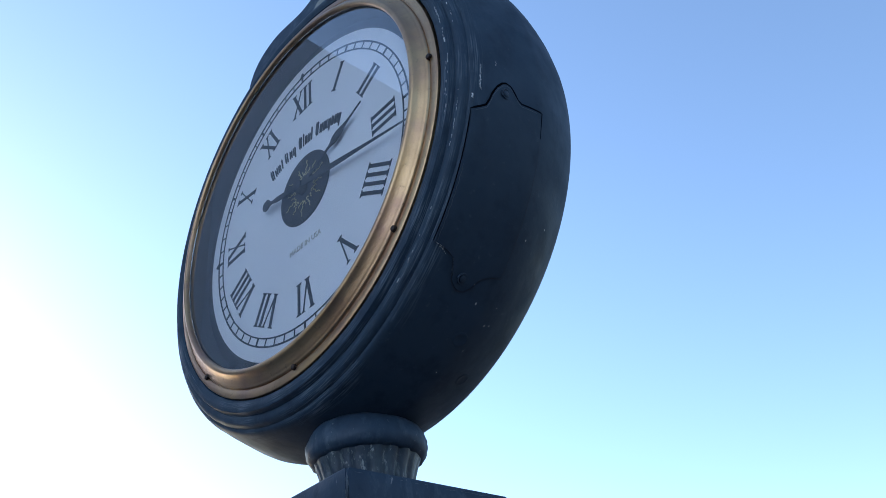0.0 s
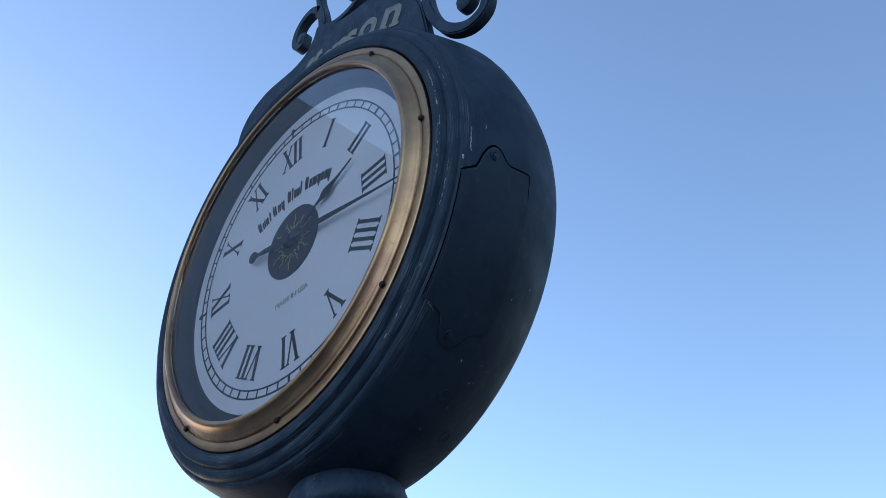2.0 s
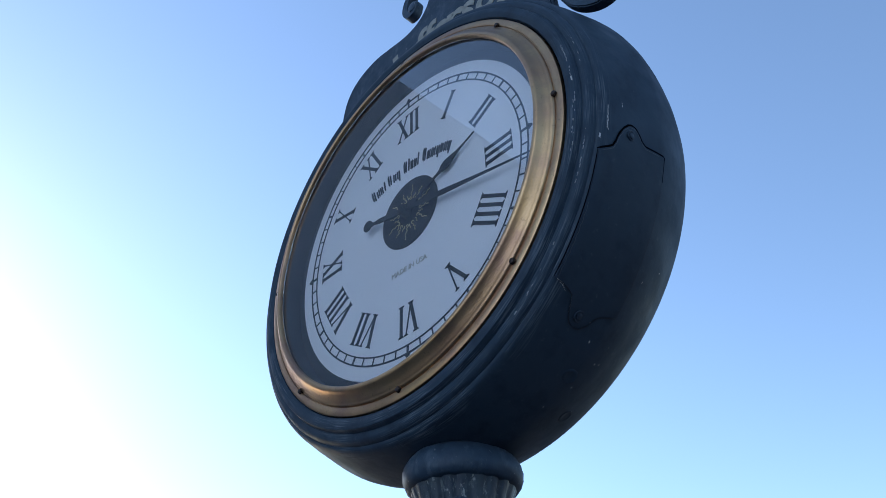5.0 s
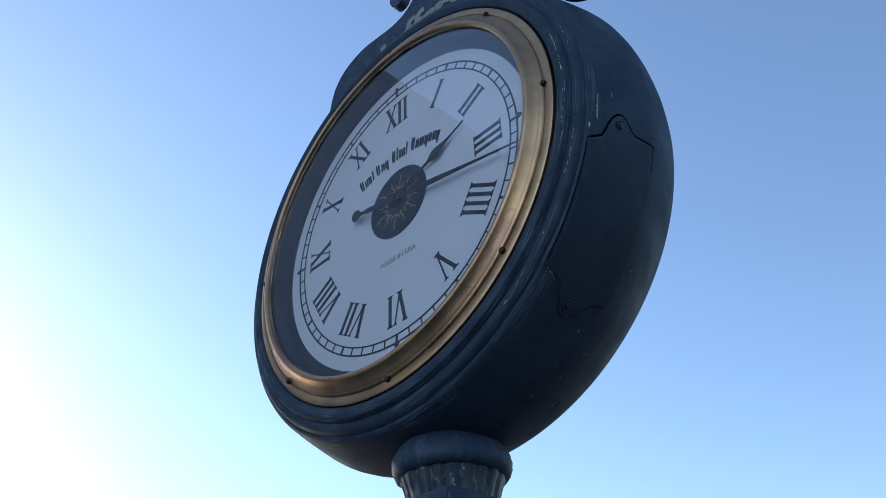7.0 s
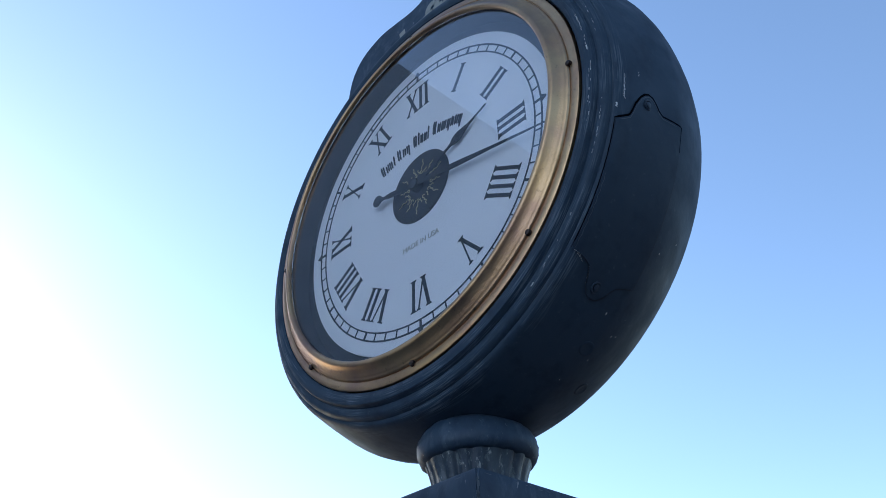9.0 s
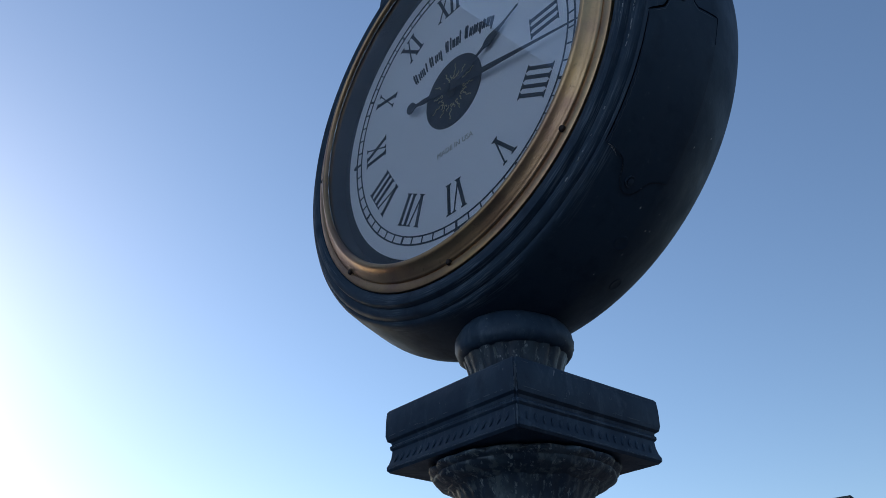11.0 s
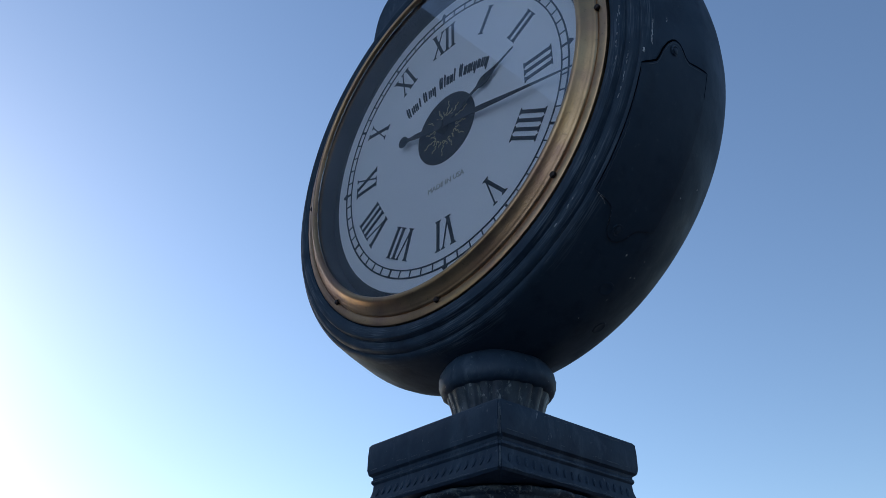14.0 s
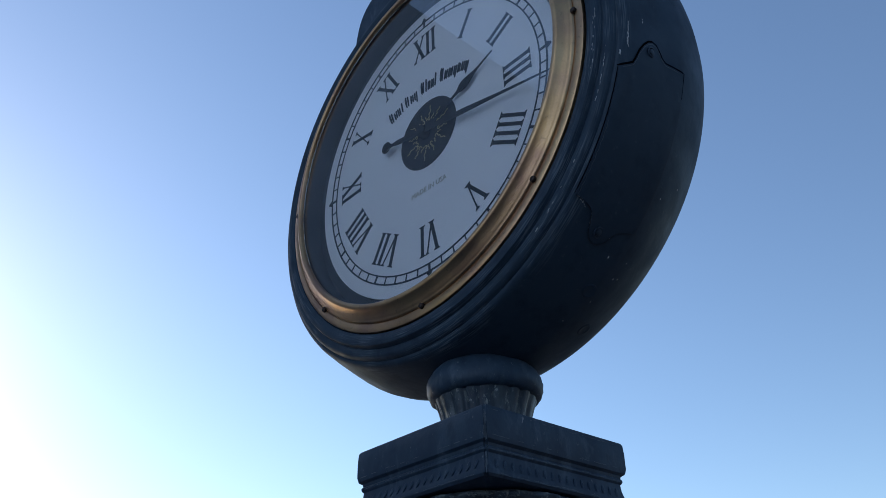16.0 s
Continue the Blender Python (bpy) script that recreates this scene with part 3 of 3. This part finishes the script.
flakes([(140.2, 0.1136), (140.6, 0.114)], 1, 0.0016, 0.0002)
flakes([(158.0, 0.10), (143.0, 0.15), (120.0, 0.17)], 7, 0.0007, 0.012)


def scuff(ang0, ang1, r, y, count):
    """Fine pale scratches along a front moulding."""
    bm = CHIPS
    for k in range(count):
        a = rng.uniform(ang0, ang1)
        d = rng.uniform(0.12, 0.9)
        q = r + rng.gauss(0, 0.0006)
        w = rng.uniform(0.00015, 0.00060)
        slab([polar(a, q - w), polar(a + d, q - w * 0.6), polar(a + d, q + w * 0.6), polar(a, q + w)], y - 0.0004, y + 0.001, bm)


scuff(76, 84, 0.4165, -0.0042, 26)
scuff(84, 90, 0.4172, -0.0040, 8)
scuff(74, 84, 0.4345, 0.0056, 9)
scuff(95, 104, 0.4165, -0.0042, 7)
scuff(92, 108, 0.4192, -0.0030, 10)
scuff(102, 119, 0.4340, 0.0055, 14)
scuff(126, 150, 0.4340, 0.0055, 8)
EDGES = bmesh.new()
turn_ab = Matrix.Translation((AXX - 0.0015, AXY, 0)) @ Matrix.Rotation(radians(-2.4), 4, "Z") @ Matrix.Diagonal((1.010, 1.0, 1.0, 1.0))


def rubbed_run(side, z, base, wide, share):
    """A broken, uneven strip of rubbed paint along one arris of the square slab."""
    turn = turn_ab @ Matrix.Rotation(radians(side), 4, "Z")
    u = -0.134
    while u < 0.121:
        step = rng.uniform(0.003, 0.014)
        if rng.random() < share:
            w0, w1 = wide * rng.uniform(0.2, 1.0), wide * rng.uniform(0.2, 1.0)
            dz = rng.gauss(0, wide * 0.25)
            EDGES.faces.new([EDGES.verts.new(turn @ Vector((a, -base - 0.0004, z + dz + b))) for a, b in ((u, -w0 * 0.4), (u + step * 0.5, -w1 * 0.6), (u + step, -w0 * 0.2), (u + step * 0.9, w1 * 0.3), (u + step * 0.4, w0 * 0.6), (u, w1 * 0.3))])
        u += step


for side in (0, 90):
    for z, base, wide, share in ((-0.5945, 0.1463, 0.0014, 0.35), (-0.6300, 0.1470, 0.0016, 0.5), (-0.6470, 0.1418, 0.0014, 0.5), (-0.6790, 0.1445, 0.0020, 0.7)):
        rubbed_run(side, z, base, wide, share)
for k in range(46):
    z = rng.choice((rng.uniform(-0.634, -0.594), rng.uniform(-0.636, -0.622), rng.uniform(-0.681, -0.654)))
    half_w = 0.1470 if z > -0.64 else 0.1392 + 0.0053 * max(0.0, min(1.0, (-0.652 - z) / 0.024))
    w, h, u = rng.uniform(0.0004, 0.0014), rng.uniform(0.001, 0.005), rng.gauss(0, 0.0008)
    mid, slant = Vector((half_w - 0.0005, -half_w + 0.0005, z)), Vector((1, 1, 0)).normalized()
    EDGES.faces.new([EDGES.verts.new(turn_ab @ (mid + slant * (u + a) + Vector((0, 0, b)))) for a, b in ((-w, -h), (w, -h * 0.5), (w * 0.6, h), (-w * 0.8, h * 0.7))])
tagged(part("worn_edge", EDGES, RUBBED, clock, "rubbed edges of the square slab", smooth=False), kind="stuff")
tagged(part("chipped_paint", CHIPS, CHIP, clock, "pale chips and scratches in the dark paint", smooth=False), kind="stuff")

# header plate over the drum, with the town's name and scrollwork
PY0, PY1 = 0.078, 0.104
left = smooth_line([(-0.345, 0.33), (-0.335, 0.44), (-0.322, 0.545), (-0.300, 0.595), (-0.262, 0.625), (-0.205, 0.640), (-0.150, 0.636), (-0.095, 0.630), (-0.052, 0.638), (-0.022, 0.664), (-0.006, 0.70)], 6)
right = smooth_line([(0.020, 0.70), (0.038, 0.668), (0.075, 0.644), (0.130, 0.627), (0.190, 0.612), (0.250, 0.580), (0.300, 0.520), (0.332, 0.440), (0.345, 0.33)], 6)
outline = [(p.x, p.y) for p in left + right]
arc = [polar(a, 0.470) for a in range(43, -44, -3)]
header = part("header_plate", slab(outline + arc, PY0, PY1, bevel=0.004), IRON_WORN, clock, "dark cast header plate with cream lettering and scrolls")
LETTERS = (("P", -35.5), ("o", -28.6), ("r", -22.6), ("t", -18.8), ("J", -12.2), ("e", -7.4), ("f", -3.3), ("f", -0.3), ("e", 3.6), ("r", 8.0), ("s", 12.9), ("o", 19.2), ("n", 27.8))
for ch, ang in LETTERS:
    bm = lettering(ch, 0.116, 0.0034)
    if ch in "rfnP":
        foot = sorted({round(v.co.x, 4) for v in bm.verts if abs(v.co.y) < 0.006})
        for x0, x1 in zip(foot[0::2], foot[1::2]):
            box(x0 - 0.0048, x1 + 0.0048, -0.0025, 0.0050, -0.0004, 0.0004, bm)
    if ch in "nr":
        bm.transform(Matrix.Diagonal((1.22, 1, 1, 1)))
    x, z = polar(ang, 0.512)
    bm.transform(Matrix.Translation((x, PY0 - 0.0008, z)) @ Matrix.Rotation(radians(ang), 4, "Y") @ Matrix.Rotation(radians(90), 4, "X"))
    part("letter", bm, CREAM, header, smooth=False)


def scroll(points, widths, bulb=None):
    """A scroll bar; bulb: (x, z, radius) of the rounded leaf end."""
    bm = ribbon(points, widths, 0.080, 0.103)
    if bulb:
        x, z, q = bulb
        knob = lathe([(0.3 * q, 0.0765), (0.75 * q, 0.0775), (0.97 * q, 0.0815), (q, 0.088), (q, 0.096), (0.95 * q, 0.1015), (0.7 * q, 0.1045), (0.3 * q, 0.1055)], centre=(x, z), seg=28,
                     ripple=lambda w, k: 1 + 0.08 * math.sin(w + 0.6) + 0.05 * math.sin(2 * w))
        me = bpy.data.meshes.new("knob")
        knob.to_mesh(me)
        knob.free()
        bm.from_mesh(me)
        bpy.data.meshes.remove(me)
    part("scroll", bm, IRON_WORN, header)


scroll([(0.014, 0.655), (0.012, 0.70), (0.007, 0.745), (-0.001, 0.79), (-0.010, 0.86), (-0.030, 0.90)], [0.036, 0.030, 0.022, 0.018])
scroll([(0.000, 0.768), (-0.030, 0.795), (-0.066, 0.793), (-0.092, 0.768), (-0.100, 0.735), (-0.090, 0.708), (-0.074, 0.704), (-0.064, 0.716)], [0.021, 0.019, 0.018, 0.018, 0.018], (-0.071, 0.722, 0.0175))
scroll([(0.010, 0.695), (0.032, 0.670), (0.070, 0.655), (0.115, 0.654), (0.155, 0.674), (0.167, 0.715), (0.145, 0.748), (0.112, 0.743), (0.103, 0.722)], [0.022, 0.018, 0.016, 0.016, 0.018], (0.114, 0.722, 0.018))
scroll([(0.352, 0.54), (0.346, 0.45), (0.357, 0.375), (0.390, 0.304), (0.436, 0.266), (0.477, 0.272), (0.491, 0.315), (0.473, 0.358), (0.442, 0.360), (0.428, 0.336)], [0.022, 0.022, 0.024, 0.024, 0.022, 0.022], (0.441, 0.334, 0.022))

# neck: a turned ring over a fluted collar
part("neck_ring", lathe([(0.05, -0.4515), (0.066, -0.4535), (0.0780, -0.4590), (0.0858, -0.4670), (0.0910, -0.4765), (0.0940, -0.4860), (0.0950, -0.4940), (0.0938, -0.5020), (0.0900, -0.5085), (0.0845, -0.5125), (0.0790, -0.5135), (0.05, -0.514)], "z", (AXX - 0.006, AXY), 96,
                        ripple=lambda w, k: 1 + 0.016 * math.sin(3 * w + 0.7 * k) * math.sin(5 * w + 1) + 0.007 * math.sin(13 * w + 2 * k) + 0.004 * math.sin(29 * w + 3 * k)), IRON_WORN, clock, "turned swelling ring under the drum")


def flutes(n, depth):
    return lambda w, k: 1 - depth * (0.5 + 0.5 * math.cos(n * w)) ** 2


part("fluted_neck", lathe([(0.0835, -0.5100), (0.0802, -0.518), (0.0770, -0.527), (0.0735, -0.539), (0.0708, -0.552), (0.0695, -0.575), (0.069, -0.63)], "z", (AXX - 0.005, AXY), 240,
                          ripple=lambda w, k: 1 - (0.028 + 0.02 * math.sin(5 * w) + 0.006 * k) * (0.5 + 0.5 * math.cos(20 * w + 0.5 * math.sin(3 * w))) ** 2), IRON_PEELED, clock)

# square abacus: plain slab, a hollow, then a carved band


def square_form(profile, name, mat, parent, label=""):
    """A square turned form from (half width, z)."""
    bm = bmesh.new()
    rows = []
    for h, z in profile:
        ring = []
        for sx, sy in ((1, 1), (-1, 1), (-1, -1), (1, -1)):
            ring.append(bm.verts.new((sx * h, sy * h, z)))
        rows.append(ring)
    for p, q in zip(rows, rows[1:]):
        for i in range(4):
            j = (i + 1) % 4
            bm.faces.new((p[i], p[j], q[j], q[i]))
    bm.faces.new(rows[0])
    bm.faces.new(rows[-1])
    bmesh.ops.recalc_face_normals(bm, faces=bm.faces)
    bm.normal_update()
    edges = [e for e in bm.edges if abs(e.verts[0].co.z - e.verts[1].co.z) > 1e-4]
    bmesh.ops.bevel(bm, geom=edges, offset=0.0035, segments=3, affect="EDGES", clamp_overlap=True)
    bm.transform(turn_ab)
    return part(name, bm, mat, parent, label)


abacus = square_form([(0.10, -0.587), (0.1440, -0.5885), (0.1462, -0.5915), (0.1470, -0.606), (0.1470, -0.629), (0.1455, -0.636), (0.1405, -0.639), (0.1398, -0.643), (0.1418, -0.645), (0.1418, -0.649),
                      (0.1388, -0.652), (0.1398, -0.662), (0.1420, -0.671), (0.1445, -0.676), (0.1445, -0.681), (0.1415, -0.684), (0.09, -0.686)], "abacus", IRON_WORN, clock, "square cast slab with a carved band")
for side in range(4):
    for i in range(17):
        u = -0.122 + 0.244 * i / 16
        bm = bmesh.new()
        bmesh.ops.create_icosphere(bm, subdivisions=1, radius=1, matrix=Matrix.LocRotScale((u, -0.1408, -0.6645), Euler((radians(-18), radians(14), 0)), (0.0032, 0.0022, 0.0085)))
        bm.transform(turn_ab @ Matrix.Rotation(radians(90 * side), 4, "Z"))
        part("carved_tongue", bm, IRON_WORN, abacus)

# capital: a bell with a rolled rim of leaves, over a fluted shaft
POST = (AXX + 0.0025, AXY)
bell = [(0.104, -0.685), (0.121, -0.7015), (0.1165, -0.7070), (0.1105, -0.7135), (0.1040, -0.7215), (0.0985, -0.7300), (0.0935, -0.7400), (0.0880, -0.7530), (0.0843, -0.772), (0.0822, -0.795), (0.0808, -0.84), (0.080, -0.90)]


def wavy(w, k):
    return 1 + 0.012 * math.sin(9 * w + k) + 0.008 * math.sin(32 * w)


capital = part("capital", lathe(bell, "z", POST, 192, ripple=wavy), IRON_PEELED, clock, "peeling leaf capital of the post")
rim_line = smooth_line([(0.104, -0.6845), (0.126, -0.6848), (0.1362, -0.6885), (0.1375, -0.6955), (0.1310, -0.7045), (0.1215, -0.7115), (0.1110, -0.7175), (0.1010, -0.7215), (0.0920, -0.7230)], 5)


def leafy(w, k):
    """Lobes of worn leaves in three tiers round the rim."""
    f = k / (len(rim_line) - 1)
    if f < 0.15 or f > 0.97:
        return 1
    tier = (f - 0.15) / 0.82 * 3
    bulge = abs(math.sin(math.pi * tier)) ** 0.6 * (0.2 + 0.8 * math.sin(w - radians(135)) ** 2 if tier > 1 else 1)
    lobe = abs(math.sin(8 * w + 1.9 * int(tier))) ** 0.7
    return 1 + 0.06 * bulge * (0.3 + 0.7 * lobe) - 0.03 + 0.004 * math.sin(23 * w + k) + 0.006 * math.sin(3 * w + 1)


part("leaf_rim", lathe([(p.x, p.y) for p in rim_line], "z", POST, 320, ripple=leafy), IRON_PEELED, capital, "rolled rim of worn cast leaves")
flaked = bmesh.new()
for i in range(110):
    w, k = radians(rng.gauss(135, 28)), rng.choice((9, 10, 11, 12, 13, 14, 15))
    ring = []
    for a, b in ((-1, -0.6), (0.2, -1), (1, 0.1), (0.3, 1), (-0.8, 0.7)):
        ww, kk = w + a * rng.uniform(0.005, 0.03), k + b * rng.uniform(0.15, 0.8)
        f = int(kk)
        p = rim_line[f] + (rim_line[f + 1] - rim_line[f]) * (kk - f)
        q = p.x * (leafy(ww, f) + (leafy(ww, f + 1) - leafy(ww, f)) * (kk - f)) + 0.0008
        ring.append(flaked.verts.new((POST[0] + q * math.sin(ww), POST[1] + q * math.cos(ww), p.y - 0.0002)))
    flaked.faces.new(ring)
tagged(part("flaked_paint", flaked, FLAKE, capital, "pale flakes on the rolled rim", smooth=False), kind="stuff")
part("astragal", lathe([(0.07, -0.796), (0.0845, -0.798), (0.0875, -0.803), (0.0875, -0.809), (0.0845, -0.814), (0.07, -0.816)], "z", POST, 96), IRON_PEELED, capital, "thin turned ring under the bell")
part("shaft", lathe([(0.082, -0.89), (0.083, -0.93), (0.092, -2.25)], "z", POST, 192, ripple=flutes(20, 0.06)), IRON_WORN, clock)
part("base", lathe([(0.09, -2.20), (0.11, -2.22), (0.12, -2.26), (0.115, -2.30), (0.15, -2.34), (0.17, -2.40), (0.17, -2.52), (0.19, -2.54), (0.20, -2.58), (0.20, -HEAD)], "z", POST, 96), IRON_WORN, clock)

# ---- the building beyond, of which the gable end shows ----
GX, GY, RIDGE, SLOPE, HALF, LONG = -7.84, 19.47, 6.33, 0.222, 9.5, 14.0
house = new("house")
house.location = (GX, GY, 0)
tagged(house, "low-gabled house with white fascia boards and dark roof", "house")
for side in (-1, 1):
    y1, z1 = side * HALF, RIDGE - SLOPE * HALF

    def sloped(x0, x1, lift0, lift1, ya=0.0, yb=HALF):
        """A board that follows one slope of the roof, between two heights below or above the roof line."""
        bm = bmesh.new()
        pts = [(side * ya, RIDGE - SLOPE * ya + lift0), (side * yb, RIDGE - SLOPE * yb + lift0), (side * yb, RIDGE - SLOPE * yb + lift1), (side * ya, RIDGE - SLOPE * ya + lift1)]
        a = [bm.verts.new((x0, y, z)) for y, z in pts]
        b = [bm.verts.new((x1, y, z)) for y, z in pts]
        bm.faces.new(a)
        bm.faces.new(b[::-1])
        for i in range(4):
            j = (i + 1) % 4
            bm.faces.new((a[j], a[i], b[i], b[j]))
        bmesh.ops.recalc_face_normals(bm, faces=bm.faces)
        return bm

    part("roof_slope", sloped(-LONG - 1, 0.05, -0.03, 0.012), SHINGLE, house, "dark shingle roof slope", smooth=False)
    part("fascia_board", sloped(-0.03, 0.0, -0.38, -0.034), WHITE_TRIM, house, "white painted fascia board", smooth=False)
    part("drip_strip", sloped(0.002, 0.02, -0.075, -0.034), SIDING, house, smooth=False)
    part("soffit", sloped(-1.0, -0.034, -0.36, -0.32), SOFFIT, house, "dark shaded soffit", smooth=False)
bm = bmesh.new()
pts = [(-HALF + 0.5, 0), (HALF - 0.5, 0), (HALF - 0.5, RIDGE - SLOPE * (HALF - 0.5) - 0.36), (0, RIDGE - 0.37), (-HALF + 0.5, RIDGE - SLOPE * (HALF - 0.5) - 0.36)]
a = [bm.verts.new((-1.0, y, z)) for y, z in pts]
b = [bm.verts.new((-LONG, y, z)) for y, z in pts]
bm.faces.new(a)
bm.faces.new(b[::-1])
for i in range(5):
    j = (i + 1) % 5
    bm.faces.new((a[j], a[i], b[i], b[j]))
bmesh.ops.recalc_face_normals(bm, faces=bm.faces)
wall = part("wall", bm, SIDING, house, "grey lapped siding", smooth=False)
z = 0.1
while z < RIDGE - 0.6:
    w = min(HALF - 0.5, (RIDGE - 0.40 - z - 0.16) / SLOPE)
    bm = bmesh.new()
    v = [bm.verts.new(p) for p in ((-0.996, -w, z + 0.16), (-0.996, w, z + 0.16), (-0.965, w, z), (-0.965, -w, z), (-0.996, w, z), (-0.996, -w, z))]
    bm.faces.new((v[0], v[1], v[2], v[3]))
    bm.faces.new((v[3], v[2], v[4], v[5]))
    part("siding_board", bm, SIDING, wall, smooth=False)
    z += 0.16
